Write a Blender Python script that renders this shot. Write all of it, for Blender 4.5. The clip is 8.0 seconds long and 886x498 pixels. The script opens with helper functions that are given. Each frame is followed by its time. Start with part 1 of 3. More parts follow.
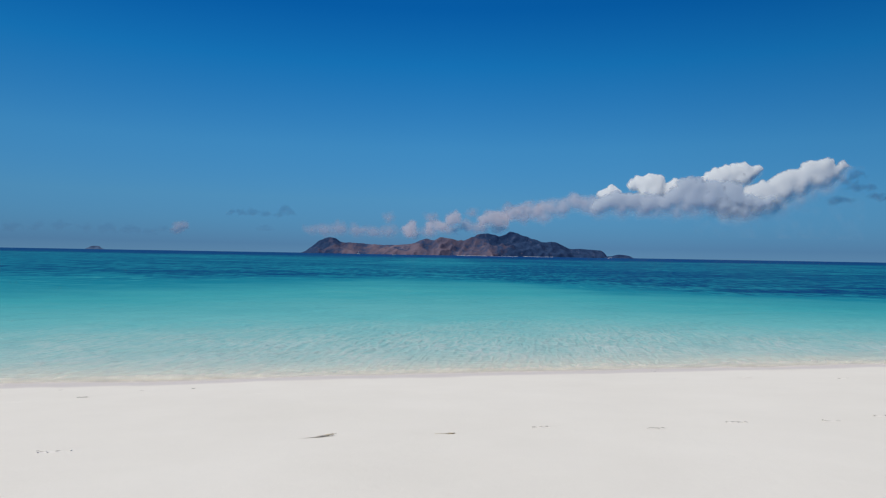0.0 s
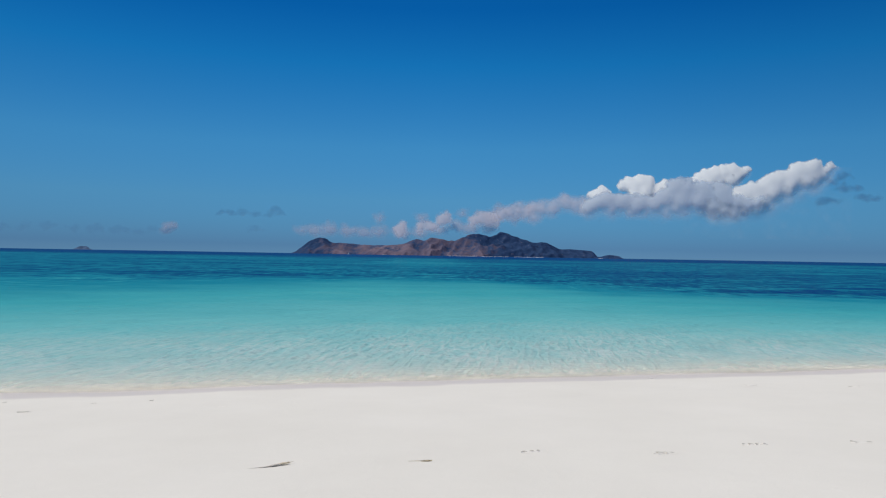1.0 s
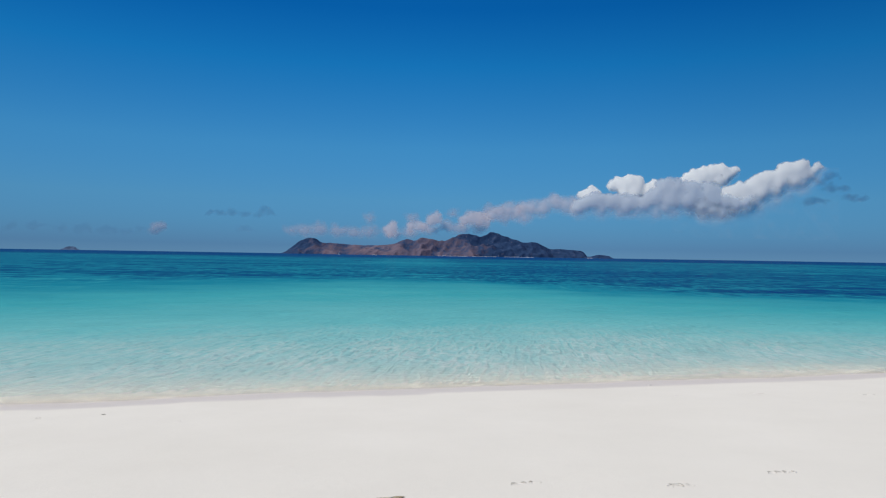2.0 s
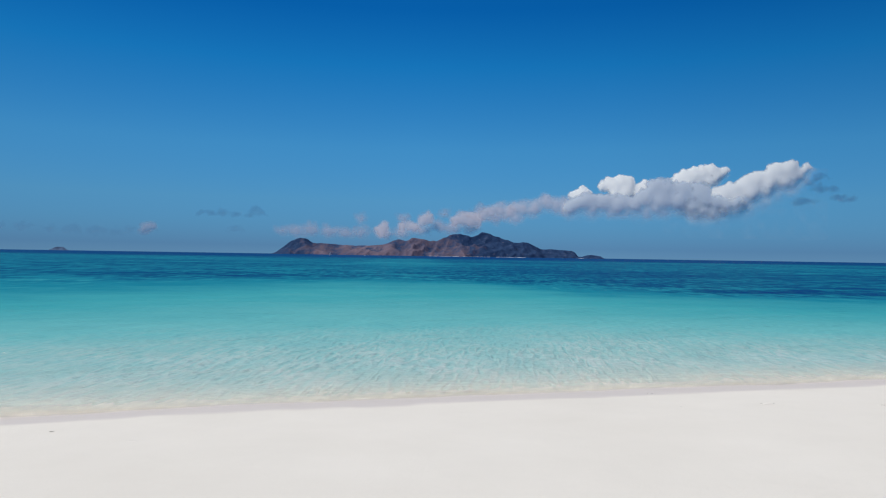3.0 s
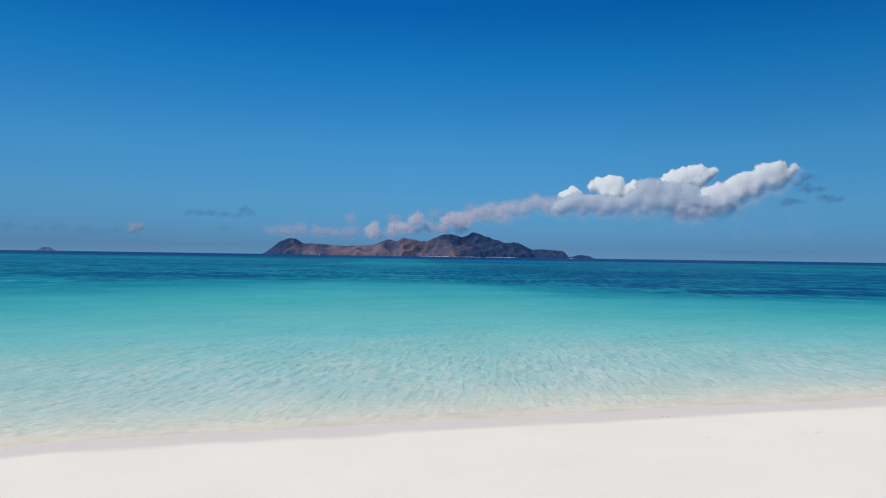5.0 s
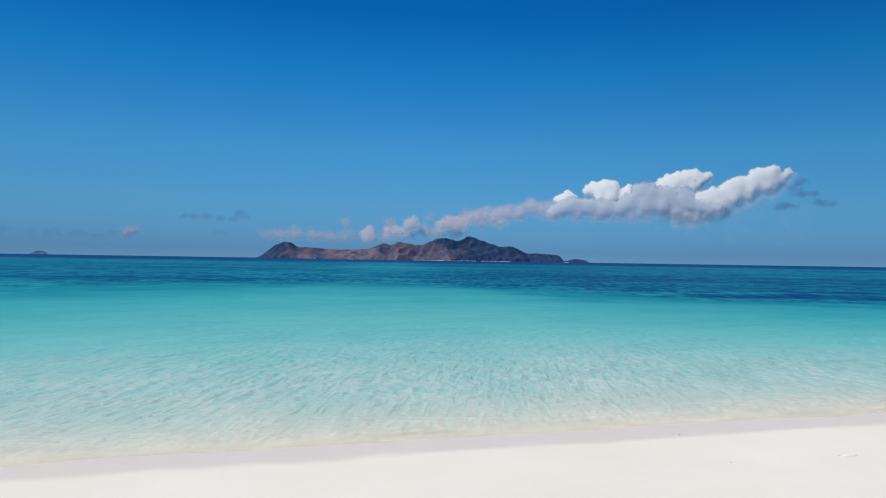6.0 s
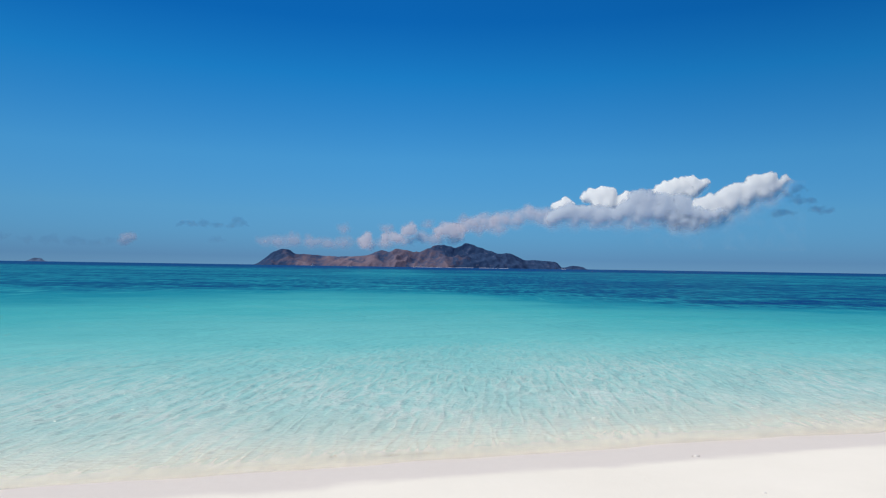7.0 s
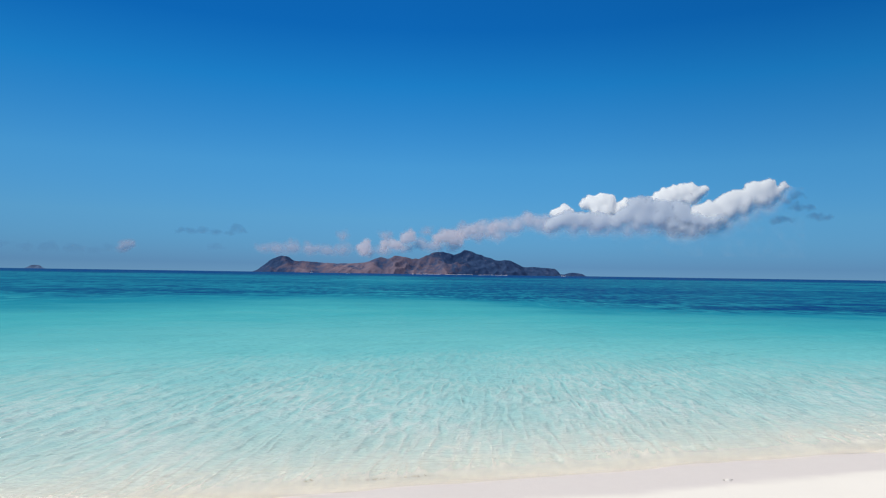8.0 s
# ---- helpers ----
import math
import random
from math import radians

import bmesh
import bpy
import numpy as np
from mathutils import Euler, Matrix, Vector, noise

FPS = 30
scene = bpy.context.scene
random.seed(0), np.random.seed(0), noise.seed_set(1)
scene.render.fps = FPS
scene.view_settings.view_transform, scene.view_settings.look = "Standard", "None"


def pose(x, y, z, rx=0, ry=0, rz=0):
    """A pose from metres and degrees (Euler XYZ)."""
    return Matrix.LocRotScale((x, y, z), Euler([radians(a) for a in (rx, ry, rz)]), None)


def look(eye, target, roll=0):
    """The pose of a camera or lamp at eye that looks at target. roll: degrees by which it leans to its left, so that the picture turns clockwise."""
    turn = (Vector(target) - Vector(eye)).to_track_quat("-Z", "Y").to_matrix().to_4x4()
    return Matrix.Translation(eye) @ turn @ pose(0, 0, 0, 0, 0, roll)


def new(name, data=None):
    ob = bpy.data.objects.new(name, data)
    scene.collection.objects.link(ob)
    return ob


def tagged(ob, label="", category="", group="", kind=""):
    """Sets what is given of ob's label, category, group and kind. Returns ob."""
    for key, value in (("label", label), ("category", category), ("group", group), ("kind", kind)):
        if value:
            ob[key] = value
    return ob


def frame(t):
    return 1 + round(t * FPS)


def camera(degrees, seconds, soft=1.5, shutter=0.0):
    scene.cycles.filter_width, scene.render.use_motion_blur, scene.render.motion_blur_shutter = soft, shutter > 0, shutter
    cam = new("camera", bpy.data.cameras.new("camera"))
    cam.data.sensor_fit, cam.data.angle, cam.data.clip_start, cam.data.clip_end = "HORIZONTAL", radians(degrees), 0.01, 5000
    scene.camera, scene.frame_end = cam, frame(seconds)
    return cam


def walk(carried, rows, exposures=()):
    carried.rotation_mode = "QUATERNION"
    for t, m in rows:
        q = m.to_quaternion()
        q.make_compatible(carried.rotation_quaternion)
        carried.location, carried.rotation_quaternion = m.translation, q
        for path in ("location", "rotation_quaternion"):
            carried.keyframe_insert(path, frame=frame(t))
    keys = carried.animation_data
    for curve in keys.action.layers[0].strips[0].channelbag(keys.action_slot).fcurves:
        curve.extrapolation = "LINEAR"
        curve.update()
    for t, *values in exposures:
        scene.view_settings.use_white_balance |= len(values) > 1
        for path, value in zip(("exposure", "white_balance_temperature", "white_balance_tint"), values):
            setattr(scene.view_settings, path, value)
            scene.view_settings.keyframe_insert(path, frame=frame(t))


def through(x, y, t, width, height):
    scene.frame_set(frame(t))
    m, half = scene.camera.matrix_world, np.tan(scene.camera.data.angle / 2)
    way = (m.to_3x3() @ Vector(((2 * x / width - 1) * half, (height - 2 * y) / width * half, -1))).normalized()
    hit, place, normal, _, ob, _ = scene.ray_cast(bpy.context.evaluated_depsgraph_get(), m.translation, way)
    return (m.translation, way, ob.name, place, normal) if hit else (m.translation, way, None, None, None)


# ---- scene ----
# camera: held at eye height, walking down the beach to the water
cam = camera(66.06, 8.0, soft=1.18)
PATH = [
    (0.0, -0.000, 0.000, 2.808, 90.472, -0.985, -0.009),
    (0.5, 0.050, 0.516, 2.802, 90.501, -0.982, -0.352),
    (1.0, 0.147, 1.028, 2.789, 90.519, -0.978, -0.799),
    (1.5, 0.224, 1.546, 2.772, 90.520, -0.947, -1.213),
    (3.0, 0.402, 2.983, 2.764, 90.562, -0.892, -2.321),
    (3.5, 0.470, 3.477, 2.760, 90.550, -0.879, -2.611),
    (4.0, 0.555, 4.004, 2.751, 90.540, -0.883, -2.808),
    (4.5, 0.627, 4.552, 2.739, 90.542, -0.845, -2.939),
    (6.0, 0.906, 6.271, 2.660, 90.926, -0.892, -3.541),
    (6.5, 1.006, 6.849, 2.617, 91.215, -0.879, -3.606),
    (7.0, 1.106, 7.424, 2.554, 91.504, -0.858, -3.719),
    (7.5, 1.189, 8.014, 2.484, 91.784, -0.839, -3.750),
    (8.0, 1.262, 8.611, 2.412, 92.091, -0.835, -3.797),
]
walk(cam, [(t, pose(x, y, z, rx, ry, rz)) for t, x, y, z, rx, ry, rz in PATH],
     exposures=[(0.0, -0.06, 6500, 10), (1.5, -0.03, 6500, 10), (3.0, 0.03, 6500, 10), (4.5, 0.09, 6505, 10), (6.5, 0.2, 6580, 10), (8.0, 0.295, 6660, 10)])

# ------------------------------------------------------------------ light
SUN_EL, SUN_AZ = radians(62), radians(-76)      # azimuth from straight ahead (+y), negative is to the left
world = bpy.data.worlds.new("sky")
scene.world = world
world.use_nodes = True
wn, wl = world.node_tree.nodes, world.node_tree.links
sky = wn.new("ShaderNodeTexSky")
sky.sky_type = "NISHITA"
sky.sun_disc = False
sky.sun_elevation, sky.sun_rotation = SUN_EL, SUN_AZ
sky.altitude, sky.air_density, sky.dust_density, sky.ozone_density = 0, 1.0, 0.1, 1.0
# the clear, dry air of the day: deeper blue by height than the standard sky
up = wn.new("ShaderNodeSeparateXYZ")
wl.new(wn.new("ShaderNodeTexCoord").outputs["Generated"], up.inputs[0])
air = wn.new("ShaderNodeValToRGB")
stops = [(0.0, (0.098, 0.252, 0.63)), (0.012, (0.084, 0.218, 0.55)), (0.045, (0.101, 0.278, 0.565)), (0.078, (0.118, 0.327, 0.57)), (0.154, (0.108, 0.388, 0.615)),
         (0.267, (0.026, 0.355, 0.63)), (0.34, (0.008, 0.266, 0.57)), (1.0, (0.008, 0.235, 0.535))]
while len(air.color_ramp.elements) < len(stops):
    air.color_ramp.elements.new(0.5)
for e, (p, c) in zip(air.color_ramp.elements, stops):
    e.position, e.color = p, (*c, 1)
wl.new(up.outputs[2], air.inputs[0])
tint = wn.new("ShaderNodeMix")
tint.data_type, tint.blend_type = "RGBA", "MULTIPLY"
tint.inputs[0].default_value = 1.0
wl.new(sky.outputs[0], tint.inputs[6])
wl.new(air.outputs[0], tint.inputs[7])
# sky dimmed towards the left and right, standing in for lens vignetting
across = wn.new("ShaderNodeMath")
across.operation = "MULTIPLY_ADD"
across.inputs[1].default_value, across.inputs[2].default_value = 0.5, 0.5
wl.new(up.outputs[0], across.inputs[0])
haze = wn.new("ShaderNodeValToRGB")
stops = [(0.0, 0.76), (0.22, 0.79), (0.37, 0.9), (0.5, 0.985), (0.63, 1.0), (0.78, 0.93), (1.0, 0.9)]
while len(haze.color_ramp.elements) < len(stops):
    haze.color_ramp.elements.new(0.5)
for e, (p, v) in zip(haze.color_ramp.elements, stops):
    e.position, e.color = p, (v, v, v, 1)
wl.new(across.outputs[0], haze.inputs[0])
veil = wn.new("ShaderNodeMix")
veil.data_type, veil.blend_type = "RGBA", "MULTIPLY"
veil.inputs[0].default_value = 1.0
wl.new(tint.outputs[2], veil.inputs[6])
wl.new(haze.outputs[0], veil.inputs[7])
wl.new(veil.outputs[2], wn["Background"].inputs[0])
wn["Background"].inputs[1].default_value = 0.143

sun = new("sun", bpy.data.lights.new("sun", "SUN"))
sun.data.energy, sun.data.angle, sun.data.color = 3.45, radians(0.53), (1.0, 0.95, 0.86)
sun_dir = Vector((math.sin(SUN_AZ) * math.cos(SUN_EL), math.cos(SUN_AZ) * math.cos(SUN_EL), math.sin(SUN_EL)))
sun.matrix_world = look(sun_dir * 100, (0, 0, 0))


# ------------------------------------------------------------------ materials
class Mat:
    """A node material with a few shorthands."""

    def __init__(self, name):
        self.m = bpy.data.materials.new(name)
        self.m.use_nodes = True
        self.nodes, self.links = self.m.node_tree.nodes, self.m.node_tree.links
        self.out = self.nodes["Material Output"]
        self.bsdf = self.nodes["Principled BSDF"]
        self.geo = None

    def node(self, kind, **values):
        n = self.nodes.new(kind)
        for k, v in values.items():
            n.inputs[k.replace("_", " ")].default_value = v
        return n

    def link(self, a, b):
        self.links.new(a, b)

    def position(self, scale=(1, 1, 1), turn=0):
        if not self.geo:
            self.geo = self.nodes.new("ShaderNodeNewGeometry")
        rot = self.nodes.new("ShaderNodeMapping")
        rot.inputs["Rotation"].default_value = (0, 0, radians(turn))
        self.link(self.geo.outputs["Position"], rot.inputs[0])
        mp = self.nodes.new("ShaderNodeMapping")
        mp.inputs["Scale"].default_value = scale
        self.link(rot.outputs[0], mp.inputs[0])
        return mp.outputs[0]

    def noise(self, scale, detail=4, rough=0.55, stretch=(1, 1, 1), turn=0, distort=0.0):
        n = self.node("ShaderNodeTexNoise", Scale=scale, Detail=detail, Roughness=rough, Distortion=distort)
        self.link(self.position(stretch, turn), n.inputs["Vector"])
        return n.outputs[0]

    def ramp(self, fac, stops):
        r = self.nodes.new("ShaderNodeValToRGB")
        e = r.color_ramp.elements
        while len(e) < len(stops):
            e.new(0.5)
        for s, (p, c) in zip(e, stops):
            s.position = p
            s.color = (*c, 1) if not isinstance(c, (int, float)) else (c, c, c, 1)
        self.link(fac, r.inputs[0])
        return r.outputs[0]

    def math(self, op, a, b=None, c=None, clamp=False):
        n = self.nodes.new("ShaderNodeMath")
        n.operation, n.use_clamp = op, clamp
        for i, v in enumerate((a, b, c)):
            if v is None:
                continue
            if isinstance(v, (int, float)):
                n.inputs[i].default_value = v
            else:
                self.link(v, n.inputs[i])
        return n.outputs[0]

    def mix(self, fac, a, b, blend="MIX"):
        n = self.nodes.new("ShaderNodeMix")
        n.data_type, n.blend_type = "RGBA", blend
        for i, v in ((0, fac), (6, a), (7, b)):
            if isinstance(v, (int, float)):
                n.inputs[i].default_value = v
            elif isinstance(v, tuple):
                n.inputs[i].default_value = (*v, 1)
            else:
                self.link(v, n.inputs[i])
        return n.outputs[2]

    def bump(self, height, strength, distance, normal=None):
        n = self.node("ShaderNodeBump", Strength=strength, Distance=distance)
        self.link(height, n.inputs["Height"])
        if normal:
            self.link(normal, n.inputs["Normal"])
        return n.outputs[0]

    def attribute(self, name):
        n = self.nodes.new("ShaderNodeAttribute")
        n.attribute_name = name
        return n.outputs["Fac"]


def sand_material():
    """White coral sand, damp and darker where the wash reaches it."""
    k = Mat("coral_sand")
    grain = k.noise(260, 3, 0.7)
    patch = k.noise(0.5, 5, 0.6)
    fine = k.noise(9, 4, 0.6)
    dry = k.ramp(patch, [(0.3, (0.735, 0.695, 0.60)), (0.7, (0.775, 0.735, 0.64))])
    dry = k.mix(k.math("MULTIPLY", fine, 0.10), dry, (0.66, 0.62, 0.57))
    # damp strip by height above the sea, with a wandering edge
    sep = k.nodes.new("ShaderNodeSeparateXYZ")
    k.link(k.position(), sep.inputs[0])
    wander = k.math("MULTIPLY", k.math("SUBTRACT", k.noise(0.9, 4, 0.6), 0.5), 0.05)
    # the last high wash ran a little further up at one end of the beach
    reach = k.nodes.new("ShaderNodeMapRange")
    reach.inputs[1].default_value, reach.inputs[2].default_value, reach.inputs[4].default_value = 1.0, 9.0, 0.008
    k.link(sep.outputs[0], reach.inputs[0])
    level = k.math("SUBTRACT", k.math("ADD", sep.outputs[2], wander), reach.outputs[0])
    wet = k.nodes.new("ShaderNodeMapRange")
    wet.interpolation_type = "SMOOTHSTEP"
    wet.inputs[1].default_value, wet.inputs[2].default_value = 0.155, 0.115
    k.link(level, wet.inputs[0])
    damp = k.mix(fine, (0.61, 0.561, 0.503), (0.65, 0.60, 0.54))
    k.link(k.mix(wet.outputs[0], dry, damp), k.bsdf.inputs["Base Color"])
    k.link(k.math("MULTIPLY_ADD", wet.outputs[0], -0.3, 0.95), k.bsdf.inputs["Roughness"])
    k.bsdf.inputs["Specular IOR Level"].default_value = 0.12
    under = k.nodes.new("ShaderNodeMapRange")
    under.inputs[1].default_value, under.inputs[2].default_value = -0.02, -0.2
    k.link(sep.outputs[2], under.inputs[0])
    marks = k.math("MULTIPLY", k.math("ABSOLUTE", k.math("SUBTRACT", k.noise(3.2, 1, 0.5, (1.0, 0.35, 1), 10, 0.5), 0.5)), under.outputs[0])
    k.link(k.bump(marks, 0.5, 0.22, k.bump(grain, 0.35, 0.004, k.bump(fine, 0.25, 0.02))), k.bsdf.inputs["Normal"])
    return k.m


def water_material():
    """Sea water: clear over the sand at the edge, turquoise to blue with depth, rippled gloss on top."""
    k = Mat("sea_water")
    depth = k.attribute("depth")
    # ripples too small for the mesh, and the chop further out
    first = k.math("ABSOLUTE", k.math("SUBTRACT", k.noise(4.2, 1.3, 0.45, (1.0, 0.17, 1), 7, 0.35), 0.5))
    second = k.math("ABSOLUTE", k.math("SUBTRACT", k.noise(8.2, 1.0, 0.4, (1.0, 0.22, 1), 14, 0.3), 0.5))
    near = k.math("SUBTRACT", 1.0, k.math("MULTIPLY_ADD", second, 0.4, first))
    chop = k.noise(0.35, 6, 0.62, (0.6, 1.5, 1), -6, 0.4)
    shoal = k.ramp(k.math("DIVIDE", depth, 16.0), [(0.026, 1.0), (0.06, 0.1)])
    normal = k.bump(chop, 0.8, 0.6, k.bump(k.math("MULTIPLY", near, shoal), 0.68, 0.1))
    # slow patches: shoals, weed and drifts show through as lighter and darker water
    drift = k.noise(0.024, 6, 0.62, (0.5, 1.0, 1), 4, 0.5)
    streak = k.noise(0.2, 6, 0.72, (0.6, 1.0, 1), 3, 0.6)
    cloudy = k.noise(0.16, 5, 0.6, (0.5, 1.0, 1), 0, 0.3)
    deep = k.ramp(k.math("DIVIDE", depth, 16.0), [(0.15, 0.0), (0.3, 1.0)])
    # light and dark of wind-wave facets, put into the colour through the depth
    fleck = k.noise(1.0, 5, 0.65, (1.0, 0.26, 1), 4, 0.5)
    vary = k.math("ADD", k.math("MULTIPLY", k.math("SUBTRACT", drift, 0.5), 2.2), k.math("MULTIPLY", k.math("SUBTRACT", streak, 0.5), 5.0))
    vary = k.math("MULTIPLY_ADD", k.math("SUBTRACT", fleck, 0.5), 4.4, vary)
    broad = k.noise(0.009, 5, 0.6, (0.3, 1.0, 1), 3, 0.4)
    vary = k.math("MULTIPLY_ADD", k.math("SUBTRACT", broad, 0.5), 3.0, vary)
    shown = k.math("MULTIPLY", depth, k.math("MAXIMUM", k.math("MULTIPLY_ADD", k.math("MULTIPLY", vary, deep), 1.0, 1.0), 0.58))
    # caustic lines of light, painted in by letting the water read as shallower
    caustic = k.math("SUBTRACT", 1.0, k.math("MULTIPLY", first, 6.5), clamp=True)
    fine_caustic = k.math("SUBTRACT", 1.0, k.math("MULTIPLY", second, 6.5), clamp=True)
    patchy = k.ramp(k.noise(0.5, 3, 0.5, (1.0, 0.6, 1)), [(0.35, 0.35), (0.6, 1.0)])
    caustics = k.math("MULTIPLY", k.math("MULTIPLY", k.math("MULTIPLY_ADD", fine_caustic, 0.5, caustic), patchy), shoal)
    shown = k.math("MULTIPLY", shown, k.math("MULTIPLY_ADD", caustics, -0.55, 1.13))
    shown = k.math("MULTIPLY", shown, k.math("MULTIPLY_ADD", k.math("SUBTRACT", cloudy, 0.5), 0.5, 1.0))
    # and in the shallows light gathered and spread by ripples is painted in
    lens = k.math("MULTIPLY", k.math("SUBTRACT", 0.5, caustics), k.math("MULTIPLY", depth, 8.0, clamp=True))
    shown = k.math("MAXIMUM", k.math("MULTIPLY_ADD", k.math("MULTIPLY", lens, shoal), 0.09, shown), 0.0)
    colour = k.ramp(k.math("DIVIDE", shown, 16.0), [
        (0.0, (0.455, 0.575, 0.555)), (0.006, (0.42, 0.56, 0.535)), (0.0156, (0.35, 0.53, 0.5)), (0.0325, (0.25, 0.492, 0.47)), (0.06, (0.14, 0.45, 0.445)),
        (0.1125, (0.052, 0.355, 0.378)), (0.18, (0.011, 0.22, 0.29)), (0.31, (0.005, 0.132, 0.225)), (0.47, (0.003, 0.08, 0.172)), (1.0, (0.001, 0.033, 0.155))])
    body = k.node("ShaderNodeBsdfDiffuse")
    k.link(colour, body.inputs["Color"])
    k.link(normal, body.inputs["Normal"])
    clear = k.node("ShaderNodeBsdfRefraction", Color=(0.765, 0.79, 0.8, 1), Roughness=0.0, IOR=1.33)
    k.link(normal, clear.inputs["Normal"])
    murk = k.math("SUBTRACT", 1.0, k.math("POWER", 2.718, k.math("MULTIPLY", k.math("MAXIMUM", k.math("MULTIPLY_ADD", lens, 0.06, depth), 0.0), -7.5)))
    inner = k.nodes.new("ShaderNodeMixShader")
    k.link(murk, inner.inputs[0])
    k.link(clear.outputs[0], inner.inputs[1])
    k.link(body.outputs[0], inner.inputs[2])
    gloss = k.node("ShaderNodeBsdfGlossy", Roughness=0.12)
    k.link(normal, gloss.inputs["Normal"])
    fres = k.node("ShaderNodeFresnel", IOR=1.33)
    k.link(normal, fres.inputs["Normal"])
    top = k.nodes.new("ShaderNodeMixShader")
    k.link(k.math("MULTIPLY", fres.outputs[0], k.math("MULTIPLY_ADD", shoal, 0.1, 0.16)), top.inputs[0])
    k.link(inner.outputs[0], top.inputs[1])
    k.link(gloss.outputs[0], top.inputs[2])
    k.link(top.outputs[0], k.out.inputs[0])
    return k.m


def island_material():
    """Dry brown slopes with pale rock on the spurs and dark scrub in the gullies and on the shaded end, tinted with
    distance haze.
    """
    k = Mat("hazed_island_scrub")
    broad = k.noise(0.006, 5, 0.6)
    fine = k.noise(0.03, 6, 0.7)
    speck = k.noise(0.11, 3, 0.6)
    gully = k.math("ABSOLUTE", k.math("SUBTRACT", k.noise(0.013, 4, 0.55, (1.0, 0.4, 0.5), 12, 0.6), 0.5))
    scrub = k.attribute("scrub")
    # the blue-mauve of distance haze is mixed into the earth and scrub colours
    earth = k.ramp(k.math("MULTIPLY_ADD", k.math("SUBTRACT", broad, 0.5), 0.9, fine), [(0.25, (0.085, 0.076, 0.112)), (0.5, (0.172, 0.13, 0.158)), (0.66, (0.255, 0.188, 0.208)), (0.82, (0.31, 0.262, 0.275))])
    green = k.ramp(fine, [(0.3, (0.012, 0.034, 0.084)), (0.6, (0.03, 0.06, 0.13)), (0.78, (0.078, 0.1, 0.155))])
    rock = k.math("MULTIPLY", k.ramp(speck, [(0.64, 0.0), (0.74, 1.0)]), 0.55)
    slope = k.math("ADD", scrub, k.math("MULTIPLY", k.math("SUBTRACT", broad, 0.5), 1.3))
    slope = k.math("ADD", slope, k.math("MULTIPLY", k.math("SUBTRACT", fine, 0.5), 1.5))
    slope = k.math("SUBTRACT", slope, k.math("MULTIPLY", k.math("SUBTRACT", gully, 0.12), 1.2))
    ground = k.mix(k.ramp(slope, [(0.3, 0.0), (0.75, 1.0)]), earth, green)
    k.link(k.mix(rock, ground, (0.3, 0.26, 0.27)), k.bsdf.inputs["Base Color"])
    k.bsdf.inputs["Roughness"].default_value = 1.0
    k.bsdf.inputs["Specular IOR Level"].default_value = 0.05
    k.link(k.bump(fine, 0.7, 5.0, k.bump(gully, 0.7, 20.0)), k.bsdf.inputs["Normal"])
    return k.m


def plain_material(name, colour, rough=0.8, vary=0.15, scale=30.0, bump=0.2, distance=0.003):
    k = Mat(name)
    n = k.noise(scale, 4, 0.6)
    dark = tuple(c * (1 - vary) for c in colour)
    light = tuple(min(1, c * (1 + vary)) for c in colour)
    k.link(k.ramp(n, [(0.3, dark), (0.7, light)]), k.bsdf.inputs["Base Color"])
    k.bsdf.inputs["Roughness"].default_value = rough
    k.link(k.bump(n, bump, distance), k.bsdf.inputs["Normal"])
    return k.m


def vapour_material(name, colour, cover=1.0, through=0.35):
    """Cloud droplets: light scatters back and through; the sky shows where the vapour is thin."""
    k = Mat(name)
    diff = k.node("ShaderNodeBsdfDiffuse", Color=(*colour, 1))
    thru = k.node("ShaderNodeBsdfTranslucent", Color=(*colour, 1))
    white = k.nodes.new("ShaderNodeMixShader")
    white.inputs[0].default_value = through
    k.link(diff.outputs[0], white.inputs[1])
    k.link(thru.outputs[0], white.inputs[2])
    top = k.nodes.new("ShaderNodeMixShader")
    k.link(k.math("MULTIPLY", k.attribute("thick"), cover), top.inputs[0])
    k.link(k.node("ShaderNodeBsdfTransparent").outputs[0], top.inputs[1])
    k.link(white.outputs[0], top.inputs[2])
    k.link(top.outputs[0], k.out.inputs[0])
    return k.m


SAND = sand_material()
WATER = water_material()
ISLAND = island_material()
# far islet's bush, with the blue of distance haze in its colour
HAZED_BUSH = plain_material("haze_tinted_bush", (0.052, 0.1, 0.18), 1.0, 0.2, 0.03, 0.4, 4.0)
FOAM = plain_material("sea_foam", (0.8, 0.82, 0.84), 0.9, 0.1, 0.4, 0.3, 0.2)
DRY_LEAF = plain_material("dry_tan_leaf", (0.74, 0.65, 0.47), 0.8, 0.25, 80.0, 0.4, 0.002)
DRIFTWOOD = plain_material("weathered_driftwood", (0.58, 0.52, 0.43), 0.85, 0.35, 60.0, 0.5, 0.003)
SPLINTER = plain_material("bare_splintered_wood", (0.62, 0.53, 0.37), 0.8, 0.2, 90.0, 0.4, 0.002)
WEED = plain_material("dried_seaweed", (0.31, 0.275, 0.215), 0.7, 0.4, 120.0, 0.5, 0.002)
# brown of a small wave's shaded underside, given to added scraps
WAVELET_BROWN = plain_material("wavelet_brown_scraps", (0.24, 0.165, 0.1), 0.5, 0.5, 60.0, 0.5, 0.003)
CLOD = plain_material("crumbled_sand", (0.82, 0.77, 0.68), 0.95, 0.06, 70.0, 0.6, 0.004)
SHELL = plain_material("bleached_shell", (0.68, 0.64, 0.58), 0.9, 0.08, 150.0, 0.4, 0.002)
